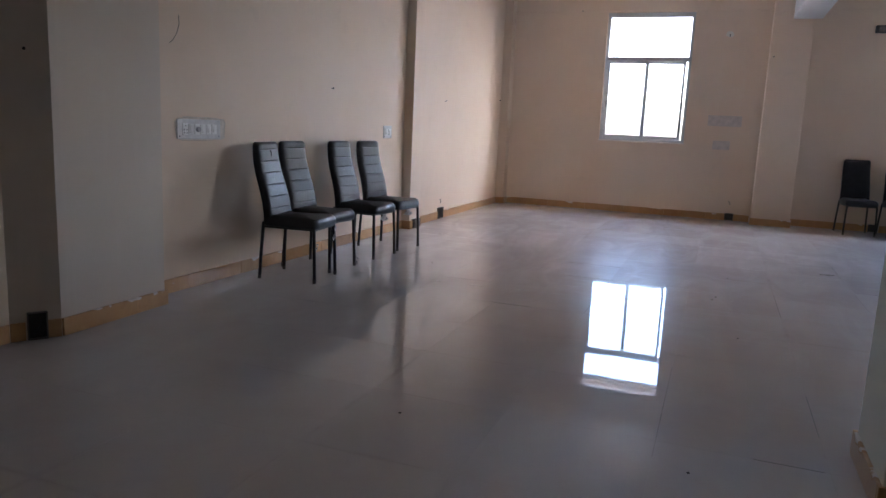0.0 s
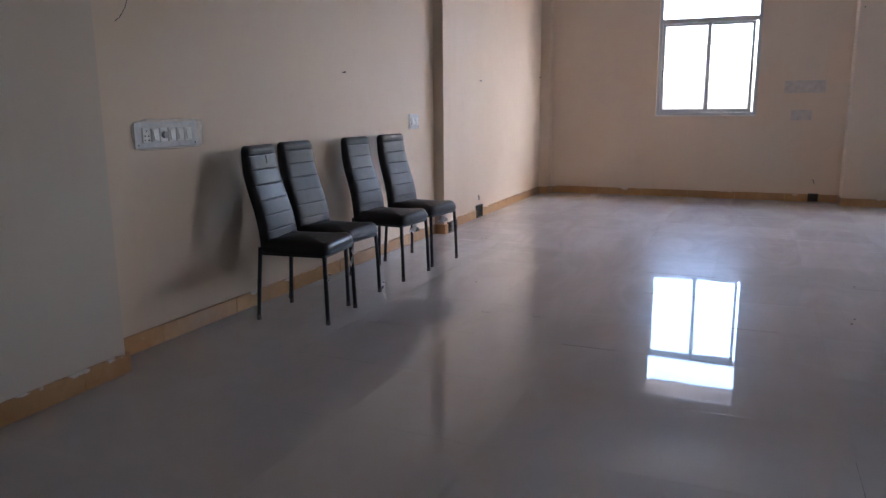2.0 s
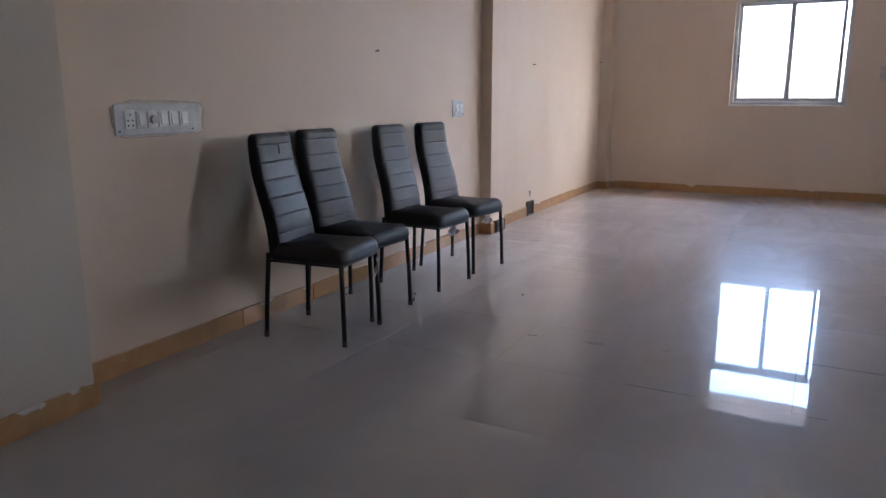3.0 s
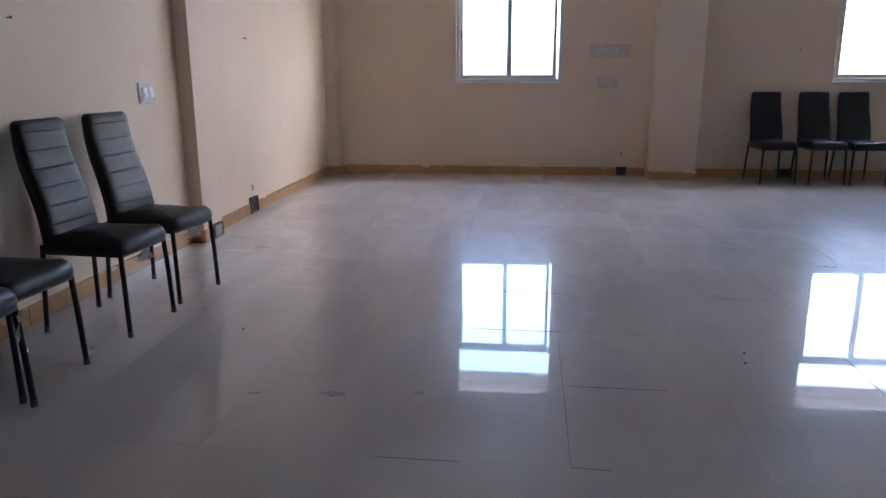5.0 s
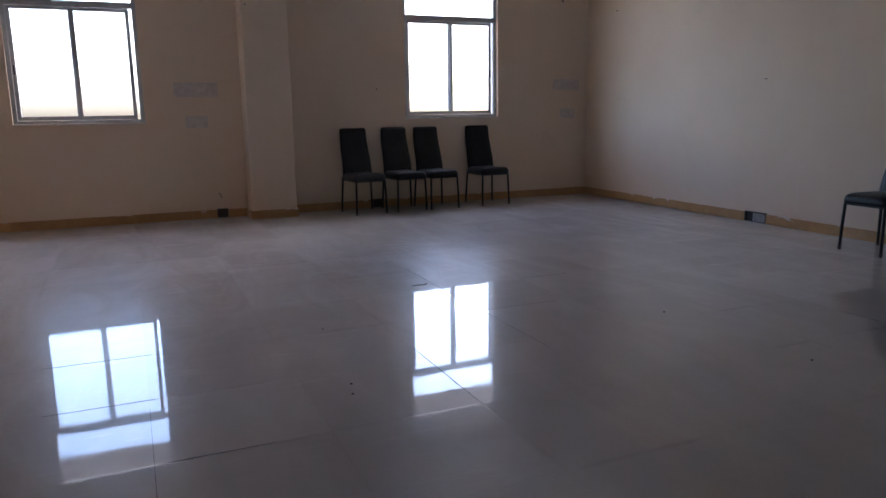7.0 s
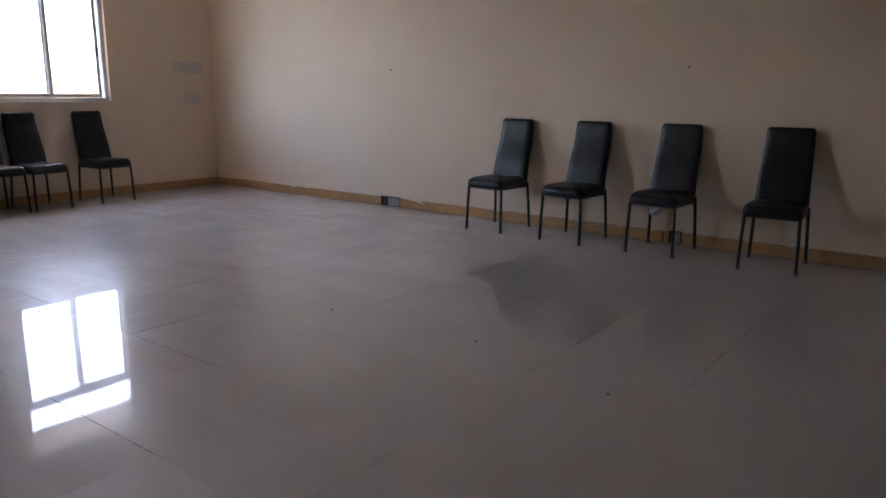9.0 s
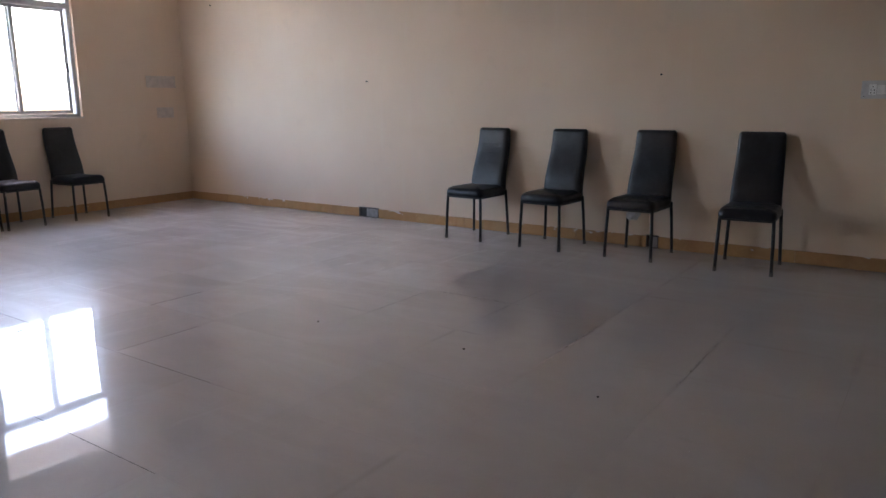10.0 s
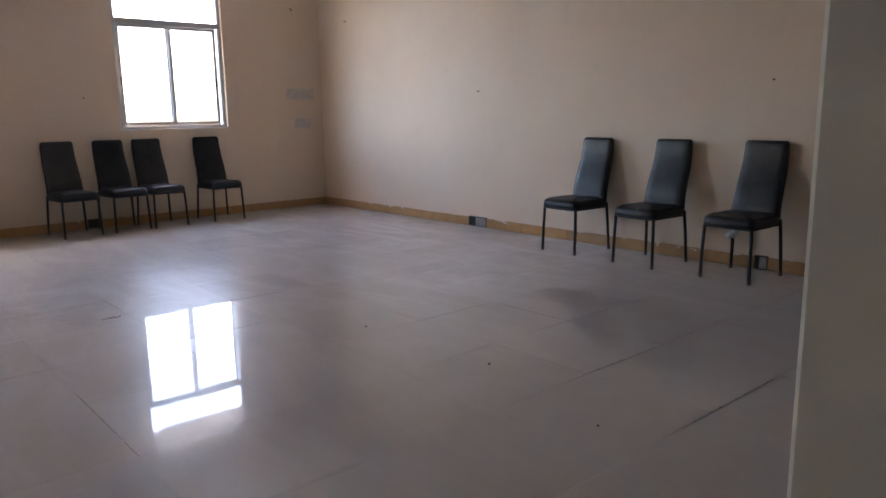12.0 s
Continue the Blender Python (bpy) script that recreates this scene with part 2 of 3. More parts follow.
def finish(name, bm, mat, smooth=False):
    bmesh.ops.recalc_face_normals(bm, faces=bm.faces)
    me = bpy.data.meshes.new(name)
    bm.to_mesh(me)
    bm.free()
    me.materials.append(mat)
    if smooth:
        for p in me.polygons:
            p.use_smooth = True
    return me


def part(name, bm, mat, parent=None, label="", smooth=False):
    ob = new(name, finish(name, bm, mat, smooth))
    if parent is not None:
        ob.parent = parent
    if label:
        ob["label"] = label
    return ob


def structure(name, bm, mat, label):
    return tagged(part(name, bm, mat), label, name.split("_")[0], "", "structure")


def empty(name, m, label, category, group="", kind=""):
    ob = new(name)
    ob.empty_display_size = 0.1
    ob.matrix_basis = m
    return tagged(ob, label, category, group, kind)


def prism(points, z0, z1):
    bm = bmesh.new()
    low = [bm.verts.new((x, y, z0)) for x, y in points]
    top = [bm.verts.new((x, y, z1)) for x, y in points]
    bm.faces.new(low)
    bm.faces.new(top)
    n = len(points)
    for i in range(n):
        bm.faces.new((low[i], low[(i + 1) % n], top[(i + 1) % n], top[i]))
    return bm


def tube(bm, pts, r, sides=10, cap=True):
    rings = []
    for i, p in enumerate(pts):
        p = Vector(p)
        a = Vector(pts[max(0, i - 1)])
        b = Vector(pts[min(len(pts) - 1, i + 1)])
        d = (b - a).normalized()
        u = d.cross(Vector((0.31, 0.95, 0.07))).normalized()
        w = d.cross(u)
        rings.append([bm.verts.new(p + r * (math.cos(k * math.tau / sides) * u + math.sin(k * math.tau / sides) * w)) for k in range(sides)])
    for a, b in zip(rings, rings[1:]):
        for k in range(sides):
            bm.faces.new((a[k], a[(k + 1) % sides], b[(k + 1) % sides], b[k]))
    if cap:
        bm.faces.new(rings[0])
        bm.faces.new(rings[-1])
    return bm


# ---- large structure ----
LEFT_LINE = [(-3.42, Y_BACK), (-3.42, 2.625), (-3.56, 2.625), (-3.56, 3.635), (-3.49, 3.635), (-3.49, 7.72), (-3.386, 7.72),
             (-3.383, 8.03), (-3.462, 8.035), (-3.47, 11.43), (-3.34, 11.44), (-3.34, Y_FAR)]
bm = prism([(-3.9, Y_BACK)] + LEFT_LINE + [(-3.9, Y_FAR)], -0.06, H)
wl = structure("wall_left", bm, PAINT, "peach painted plaster wall with shallow projecting columns")

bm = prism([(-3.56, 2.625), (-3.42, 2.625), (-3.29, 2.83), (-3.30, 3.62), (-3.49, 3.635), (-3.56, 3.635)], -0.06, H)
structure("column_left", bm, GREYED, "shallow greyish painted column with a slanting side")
bm = bmesh.new()
edges = [-3.9, WINDOWS[0][0], WINDOWS[0][1], WINDOWS[1][0], WINDOWS[1][1], 5.5]
for i in range(5):
    if i % 2 == 0:
        add_box(bm, edges[i], edges[i + 1], Y_FAR, Y_FAR + WALL_T, -0.06, H)
    else:
        z0, z1 = WINDOWS[i // 2][2:]
        add_box(bm, edges[i], edges[i + 1], Y_FAR, Y_FAR + WALL_T, -0.06, z0)
        add_box(bm, edges[i], edges[i + 1], Y_FAR, Y_FAR + WALL_T, z1, H)
structure("wall_far", bm, PAINT, "peach painted plaster wall with two window openings")
structure("wall_right", box(X_RIGHT, X_RIGHT + 0.23, Y_BACK - 0.23, Y_FAR, -0.06, H), PAINT, "long plain peach painted plaster wall")
# unseen closing wall, set far back so less light bounces to the near hall
structure("wall_back", box(-3.9, X_RIGHT, Y_BACK - 0.23, Y_BACK, -0.06, H), PAINT, "plain peach painted plaster wall")
structure("ceiling", box(-3.9, 5.5, Y_BACK - 0.23, Y_FAR + 0.23, H, H + 0.15), CEIL, "flat off-white concrete ceiling")
structure("lintel_band", box(-3.34, X_RIGHT, Y_FAR - 0.022, Y_FAR, 3.045, H, 0.004), PAINT, "shallow peach plaster band above the windows")
structure("column_far", box(0.435, 0.945, 11.315, Y_FAR, -0.06, H, 0.006), PAINT, "square peach plastered column against the window wall")
structure("column_near", box(0.562, 1.05, 2.66, 3.143, -0.06, H, 0.008, 2), PRIMER, "square pale primed column standing in the hall")
structure("beam", box(0.68, 1.04, 3.143, 11.315, 2.87, H, 0.006), BEAMW, "white painted concrete beam between two columns")
structure("beam", box(0.68, 1.04, Y_BACK, 2.66, 2.87, H, 0.006), BEAMW, "white painted concrete beam between column and wall")
# slab runs on unseen past both windows to keep the sun out
structure("window_shade", box(-3.9, 7.5, Y_FAR + WALL_T, SHADE_Y, SHADE_Z, SHADE_Z + 0.08, 0.004), DIM_SOFFIT, "thin concrete sun shade over the window outside")
# ground plane added unseen, pale to bounce light up through the windows
structure("ground", box(-400, 400, -400, 400, -3.6, -3.5), EARTH, "pale added ground plane outside the building")


# ---- windows ----
def window(x0, x1, z0, z1, name, slit):
    w = empty(name, pose((x0 + x1) / 2, Y_FAR, z0), "grey aluminium sliding window with fixed top light", "window", "", "structure")
    hw, h = (x1 - x0) / 2, z1 - z0
    ya, yb = 0.045, 0.115
    part("window_sill", box(-hw - 0.012, hw + 0.012, -0.008, 0.135, -0.004, 0.016, 0.003), SILLP, w, "chalky paint-splashed sill")
    for s in (-1, 1):
        part("window_frame", box(min(s * hw, s * (hw - 0.042)), max(s * hw, s * (hw - 0.042)), ya, yb, 0.016, h, 0.002), ALU, w)
    part("window_frame", box(-hw + 0.042, hw - 0.042, ya, yb, 0.016, 0.05, 0.002), ALU, w)
    part("window_frame", box(-hw + 0.042, hw - 0.042, ya, yb, h - 0.068, h, 0.002), ALU, w)
    tz = 2.32 - z0
    part("transom", box(-hw + 0.042, hw - 0.042, ya - 0.004, yb, tz, tz + 0.062, 0.003), ALU, w)
    pane = part("pane", box(-hw + 0.042, hw - 0.042, 0.078, 0.082, tz + 0.062, h - 0.068), PANE, w)
    pane.visible_shadow = False
    # two sliding leaves, one behind the other
    mid = -0.005
    for a, b, y in ((-hw + 0.044, mid + 0.034, 0.055), (mid - 0.024, hw - 0.044 - slit, 0.085)):
        leaf = part("sash", box(a, a + 0.038, y, y + 0.025, 0.052, tz - 0.002, 0.002), ALU, w)
        part("stile", box(b - 0.038, b, y, y + 0.025, 0.052, tz - 0.002, 0.002), ALU, leaf)
        part("rail", box(a + 0.038, b - 0.038, y, y + 0.025, 0.052, 0.092, 0.002), ALU, leaf)
        part("rail", box(a + 0.038, b - 0.038, y, y + 0.025, tz - 0.036, tz - 0.002, 0.002), ALU, leaf)
        gl = part("pane", box(a + 0.038, b - 0.038, y + 0.01, y + 0.014, 0.092, tz - 0.036), PANE, leaf)
        gl.visible_shadow = False
        lx = a + 0.012 if y < 0.06 else b - 0.026
        part("latch", box(lx, lx + 0.014, y - 0.012, y, 0.52, 0.62, 0.003), DARKP, leaf, "small dark finger latch")
    return w


window(*WINDOWS[0], "window_1", 0.028)
window(*WINDOWS[1], "window_2", 0.012)


# ---- chairs ----
def seat_mesh():
    bm = bmesh.new()
    nx, ny = 12, 12
    x0, x1, hw = -0.215, 0.248, 0.198
    layers = []
    for zi, (z, inset) in enumerate(((0.405, 0.016), (0.412, 0.004), (0.435, 0.0), (0.462, 0.005), (0.480, 0.016), (0.488, 0.032))):
        ring = []
        n = 40
        for k in range(n):
            a = k * math.tau / n
            c, s = math.cos(a), math.sin(a)
            e = 0.22
            px = math.copysign(abs(c) ** e, c)
            py = math.copysign(abs(s) ** e, s)
            wx = (x1 - x0) / 2 - inset
            wy = (hw - inset) * (1 + 0.03 * px)
            ring.append(bm.verts.new(((x0 + x1) / 2 + px * wx, py * wy, z + (0.006 * math.sin(3 * a) if zi == 5 else 0))))
        layers.append(ring)
    for a, b in zip(layers, layers[1:]):
        for k in range(len(a)):
            bm.faces.new((a[k], a[(k + 1) % len(a)], b[(k + 1) % len(a)], b[k]))
    bm.faces.new(layers[0])
    top = bm.verts.new(((x0 + x1) / 2, 0, 0.498))
    last = layers[-1]
    for k in range(len(last)):
        bm.faces.new((last[k], last[(k + 1) % len(last)], top))
    return bm


def back_spine(z):
    """Front x and thickness of the back at height z: upright below, leaning in the middle, upright again on top."""
    u = (z - 0.42) / 0.61
    front = -0.135 - 0.125 * u + 0.013 * math.sin(math.tau * u)
    thick = 0.066 - 0.016 * u + 0.006 * math.sin(math.pi * u)
    return front, thick


GROOVES = [0.447 + 0.088 * k for k in range(7)]


def back_mesh(deep=1.0):
    bm = bmesh.new()
    zs = [0.425, 0.436]
    for g in GROOVES:
        zs += [g - 0.010, g - 0.0045, g - 0.0030, g - 0.0014, g, g + 0.0014, g + 0.0030, g + 0.0045, g + 0.010, g + 0.020, g + 0.032, g + 0.044, g + 0.056, g + 0.070]
    zs = [z for z in zs if z < 1.000] + [1.005, 1.016, 1.024, 1.029, 1.032]
    rings = []
    cols = [-1, -0.985, -0.94, -0.86, -0.6, -0.3, 0, 0.3, 0.6, 0.86, 0.94, 0.985, 1]
    for z in zs:
        f, th = back_spine(z)
        u = (z - 0.42) / 0.61
        hw = 0.186 - 0.020 * u
        d = min(abs(z - g) for g in GROOVES)
        dip = deep * (0.0044 if d < 0.001 else 0.0036 if d < 0.002 else 0.0008 if d < 0.004 else 0.0)
        v = ((z - GROOVES[0]) / 0.088) % 1.0
        pillow = deep * 0.0016 * (1 - (2 * v - 1) ** 2)
        end = max(0.0, (z - 1.005) / 0.027)
        hw -= 0.014 * end * end
        ring = []
        for c in cols:
            edge = 0.016 * max(0, (abs(c) - 0.86) / 0.14) ** 2
            flat = max(0.0, 1 - abs(c) ** 6)
            ring.append(bm.verts.new((f - edge + (pillow - dip) * flat + 0.0022 * (1 - c * c) - 0.016 * end * end, c * hw, z)))
        for c in reversed(cols):
            edge = 0.010 * max(0, (abs(c) - 0.86) / 0.14) ** 2
            ring.append(bm.verts.new((f - th + edge + 0.010 * end * end, c * hw, z)))
        rings.append(ring)
    for a, b in zip(rings, rings[1:]):
        for k in range(len(a)):
            bm.faces.new((a[k], a[(k + 1) % len(a)], b[(k + 1) % len(a)], b[k]))
    bm.faces.new(rings[0])
    bm.faces.new(rings[-1])
    return bm


def hanging_strip(x, y, z, length, width, seed):
    """A strip of clear film hanging and twisting from the seat's edge."""
    rnd = random.Random(seed)
    bm = bmesh.new()
    rows = []
    for j in range(15):
        v = j / 14
        a = 5.5 * v + rnd.uniform(-0.2, 0.2)
        w = width * (0.55 + 0.45 * rnd.random())
        cx, cy = x + 0.012 * math.sin(4 * v), y + 0.016 * math.sin(6 * v + 1) + 0.02 * v * v
        rows.append([bm.verts.new((cx + k * w * math.cos(a), cy + k * w * math.sin(a), z - length * v)) for k in (-0.5, 0, 0.5)])
    for a, b in zip(rows, rows[1:]):
        for k in (0, 1):
            bm.faces.new((a[k], a[k + 1], b[k + 1], b[k]))
    bmesh.ops.solidify(bm, geom=bm.faces, thickness=0.0008)
    return bm


def chair(m, label, group, film, deep=1.0):
    c = empty("dining_chair", m, label, "chair", group)
    part("seat", seat_mesh(), LEATHER, c, "", True)
    # a low deep flattens the channels to fit their faint look from the camera
    part("backrest", back_mesh(deep), LEATHER, c, "horizontally channelled black padding" if deep > 0.5 else "black padding with flattened, faint channels", True)
    bm = bmesh.new()
    r = 0.008
    tube(bm, [(0.222, -0.180, 0.402), (0.222, 0.180, 0.402)], r)
    part("seat_rail", bm, TUBE, c)
    for s in (-1, 1):
        bm = bmesh.new()
        tube(bm, [(-0.200, s * 0.182, 0.402), (0.222, s * 0.182, 0.402)], r)
        part("seat_rail", bm, TUBE, c)
        bm = bmesh.new()
        tube(bm, [(0.232, s * 0.193, 0.012), (0.226, s * 0.189, 0.22), (0.218, s * 0.182, 0.41)], 0.0125)
        leg = part("leg", bm, TUBE, c, "", True)
        part("foot_cap", tube(bmesh.new(), [(0.232, s * 0.193, 0.0), (0.232, s * 0.193, 0.03)], 0.0138), CAPM, leg, "worn grey end cap")
        bm = bmesh.new()
        tube(bm, [(-0.222, s * 0.200, 0.012), (-0.212, s * 0.192, 0.22), (-0.198, s * 0.182, 0.44)], 0.0125)
        leg = part("leg", bm, TUBE, c, "", True)
        part("foot_cap", tube(bmesh.new(), [(-0.222, s * 0.200, 0.0), (-0.222, s * 0.200, 0.03)], 0.0138), CAPM, leg, "worn grey end cap")
    if film:
        # torn film under the seat, hanging in a crumpled flap
        rnd = random.Random(film)
        bm = bmesh.new()
        n = 7
        rows = []
        for j in range(6):
            row = []
            for i in range(n):
                u = i / (n - 1)
                drop = 0.078 * j / 5 * (0.85 + 0.25 * rnd.random()) * (0.75 + 0.25 * math.sin(2.2 * u + 0.5))
                crumple = 0.016 * math.sin(9 * u + j) + 0.008 * rnd.random()
                row.append(bm.verts.new((0.202 + crumple, -0.02 + 0.11 * u - 0.004 * j, 0.404 - drop)))
            rows.append(row)
        for a, b in zip(rows, rows[1:]):
            for i in range(n - 1):
                bm.faces.new((a[i], a[i + 1], b[i + 1], b[i]))
        bmesh.ops.solidify(bm, geom=bm.faces, thickness=0.0008)
        part("torn_film", bm, FILM, c, "cloudy torn packing film hanging below the seat", True)
    return c


LABEL = "black leatherette high-back dining chair"
first = chair(pose(-3.065, 4.82, 0, 0, 0, 6), LABEL + " with a torn backrest", "chairs along the switchboard wall", 0)
torn = bmesh.new()
tube(torn, [(back_spine(z)[0] + 0.004, y, z) for z, y in ((0.968, 0.021), (0.958, 0.023), (0.946, 0.025), (0.934, 0.022), (0.924, 0.020))], 0.0045, 6)
part("tear", torn, HOLLOW_SHADE, first, "short dark tear in the cover")
part("torn_film", hanging_strip(0.225, 0.165, 0.40, 0.15, 0.022, 5), FILM, first, "twisted strip of clear packing film", True)
part("torn_film", hanging_strip(0.238, -0.185, 0.30, 0.05, 0.02, 8), FILM, first, "scrap of clear packing film on the leg", True)
plain_chair = chair(pose(-3.14, 5.265, 0, 0, 0, -3), LABEL + " against the peach wall", "chairs along the switchboard wall", 0)
part("torn_film", hanging_strip(0.246, 0.20, 0.07, 0.06, 0.022, 9), FILM, plain_chair, "scrap of clear packing film at the foot", True)
film_chair = chair(pose(-3.10, 5.99, 0, 0, 0, -4), LABEL + " with torn film under its seat", "chairs along the switchboard wall", 3)
copy_thing(film_chair, pose(-3.09, 6.528, 0, 0, 0, -8))
flat_channel_chair = None
flat_channel_film_chair = chair(pose(4.845, 5.315, 0, 0, 0, 178), LABEL + " with torn film below its seat", "chairs along the plain wall", 3, 0.12)
flat_channel_film_chair.scale.z = 0.972
for x, y, rz in ((1.755, 11.275, 6), (2.285, 11.30, 5), (2.715, 11.295, 5), (3.445, 11.32, 2)):
    at = pose(x, y, 0, 0, 0, -90 + rz)
    c = copy_thing(flat_channel_chair, at) if flat_channel_chair else chair(at, LABEL, "chairs under the window", 0, 0.12)
    flat_channel_chair = flat_channel_chair or c
    c.scale.z = 0.972
    tagged(c, LABEL + " beneath the window", "chair", "chairs under the window")
for x, y, rz in ((4.855, 6.885, -3), (4.825, 6.09, -3), (4.825, 4.46, 4)):
    c = copy_thing(flat_channel_chair, pose(x, y, 0, 0, 0, 180 + rz))
    c.scale.z = 0.972
    tagged(c, LABEL + " along the plain long wall", "chair", "chairs along the plain wall")


# ---- electrical fittings ----
def on_wall(x, y, z, facing):
    """Local x runs along the wall, y out of it into the room, z up; facing is the way out."""
    return pose(x, y, z, 0, 0, facing)


def switchboard(m, w, h, modules, label, mat=None, name="switchboard"):
    b = empty(name, m, label, "switch")
    mat = mat or PLATEP
    part("plate", box(-w / 2, w / 2, 0, 0.010, -h / 2, h / 2, 0.004, 2), mat, b)
    if not modules:
        return b
    n = len(modules)
    margin = 0.045 if w > 0.3 else 0.026
    x = -w / 2 + margin
    step = (w - 2 * margin) / n
    for kind in modules:
        mw = step * 0.9
        cx = x + step / 2
        if kind == "s":
            sw = part("switch", box(cx - mw / 2, cx + mw / 2, 0.010, 0.017, -h * 0.26, h * 0.26, 0.002), WHITEP, b)
            bm = bmesh.new()
            add_box(bm, cx - mw * 0.33, cx + mw * 0.33, 0.017, 0.023, -h * 0.2, h * 0.2, 0.002)
            bmesh.ops.rotate(bm, cent=(cx, 0.017, 0), matrix=Matrix.Rotation(radians(7), 3, "X"), verts=bm.verts)
            part("rocker", bm, WHITEP, sw)
        elif kind == "p":
            so = part("socket", box(cx - mw / 2, cx + mw / 2, 0.010, 0.016, -h * 0.3, h * 0.3, 0.002), WHITEP, b)
            # dark discs on the face stand in for the shade in the pin holes
            for px, pz in ((0, 0.17), (-0.22, -0.02), (0.22, -0.02), (-0.22, -0.18), (0.22, -0.18)):
                bm = bmesh.new()
                tube(bm, [(cx + px * mw, 0.0155, pz * h), (cx + px * mw, 0.0172, pz * h)], 0.0042, 8)
                part("hole", bm, DARKP, so)
        elif kind == "r":
            re = part("regulator", box(cx - mw / 2, cx + mw / 2, 0.010, 0.016, -h * 0.28, h * 0.28, 0.002), WHITEP, b)
            bm = bmesh.new()
            tube(bm, [(cx, 0.016, 0), (cx, 0.034, 0)], mw * 0.34, 16)
            part("knob", bm, GREYP, re, "grey dial knob")
        x += step
    for sx in (-1, 1):
        bm = bmesh.new()
        tube(bm, [(sx * (w / 2 - 0.02), 0.009, -h * 0.36), (sx * (w / 2 - 0.02), 0.0125, -h * 0.36)], 0.004, 8)
        part("screw", bm, DARKP, b)
    return b


big = switchboard(on_wall(X_LEFT, 4.195, 1.115, -90), 0.45, 0.135, "psrsss"[::-1], "white modular switchboard with socket, switches and fan regulator")
smear = bmesh.new()
edge = []
for k in range(72):
    a = math.tau * k / 72
    c, q = math.cos(a), math.sin(a)
    wob = 1 + 0.022 * math.sin(5 * a + 1) + 0.018 * math.sin(11 * a) + 0.012 * math.sin(23 * a + 2)
    edge.append((0.262 * math.copysign(abs(c) ** 0.4, c) * wob, 0.082 * math.copysign(abs(q) ** 0.35, q) * wob))
inner = [smear.verts.new((0.955 * x, 0.0012, 0.90 * z)) for x, z in edge]
crest = [smear.verts.new((0.98 * x, 0.0040, 0.96 * z)) for x, z in edge]
outer = [smear.verts.new((x, -0.001, z)) for x, z in edge]
smear.faces.new(inner)
for k in range(72):
    n = (k + 1) % 72
    smear.faces.new((inner[k], inner[n], crest[n], crest[k]))
    smear.faces.new((crest[k], crest[n], outer[n], outer[k]))
ob = tagged(part("plaster_smear", smear, SMEARP), "thin ridge of plaster smeared around the switchboard", "plaster")
ob.matrix_basis = on_wall(X_LEFT, 4.225, 1.118, -90)
switchboard(on_wall(X_LEFT, 7.26, 1.12, -90), 0.20, 0.135, "ss", "small white two-gang switch plate on the peach wall")
switchboard(on_wall(-0.06, Y_FAR, 1.467, 180), 0.47, 0.155, "", "wide greyish blank cover plate on the window wall", COVERP, "cover_plate")
switchboard(on_wall(-0.075, Y_FAR, 1.11, 180), 0.24, 0.13, "", "small greyish blank cover plate on the window wall", COVERP, "cover_plate")
switchboard(on_wall(4.83, Y_FAR, 1.53, 180), 0.42, 0.145, "", "wide greyish blank cover plate beside the corner", COVERP, "cover_plate")
switchboard(on_wall(4.86, Y_FAR, 1.145, 180), 0.24, 0.13, "", "small greyish blank cover plate beside the corner", COVERP, "cover_plate")
switchboard(on_wall(X_RIGHT, 3.66, 1.305, 90), 0.40, 0.125, "ssrssp", "white modular switchboard on the long plain wall")


def floor_box(m, w, h, label, half=False):
    b = empty("socket_box", m, label, "socket box")
    t = 0.006
    # flat back on the wall face, dark in place of a deep box's shade
    part("back", box(-w / 2, w / 2, 0.0, 0.004, 0.004, h), HOLLOW_SHADE, b)
    for s in (-1, 1):
        part("side", box(s * w / 2 - t / 2, s * w / 2 + t / 2, 0.0, 0.024, 0.003, h, 0.001), RUST, b)
    part("rim", box(-w / 2 + t / 2, w / 2 - t / 2, 0.0, 0.024, h - t, h, 0.001), RUST, b)
    part("rim", box(-w / 2 + t / 2, w / 2 - t / 2, 0.0, 0.024, 0.003, 0.003 + t, 0.001), RUST, b)
    if half:
        bm = box(-w / 2 + 0.004, w * 0.12, 0.004, 0.020, 0.009, h - 0.012, 0.004)
        part("mortar", bm, CEMENT, b, "rough grey cement filling half the box")
    else:
        bm = bmesh.new()
        tube(bm, [(-0.02, 0.004, h * 0.7), (-0.01, 0.02, h * 0.5), (0.012, 0.022, h * 0.3), (0.02, 0.01, h * 0.2)], 0.0025, 6)
        part("wire", bm, DARKP, b)
    return b


BOXES = "open rusty electrical box set into the skirting"
SL = math.degrees(math.atan2(2.815 - 2.61, 0.13))
floor_box(on_wall(-3.352, 2.733, 0, SL - 180), 0.09, 0.15, BOXES + " of a column")
floor_box(on_wall(-3.385, 7.895, 0, -90), 0.21, 0.11, BOXES + " of a column", True)
floor_box(on_wall(-3.463, 8.89, 0, -90), 0.17, 0.15, BOXES)
floor_box(on_wall(0.14, Y_FAR, 0, 180), 0.12, 0.11, BOXES)
floor_box(on_wall(2.04, Y_FAR, 0, 180), 0.12, 0.11, BOXES + " behind the chairs")
floor_box(on_wall(X_RIGHT, 8.50, 0, 90), 0.27, 0.11, BOXES + ", half cemented", True)
floor_box(on_wall(X_RIGHT, 5.31, 0, 90), 0.10, 0.11, BOXES + " behind a chair", True)


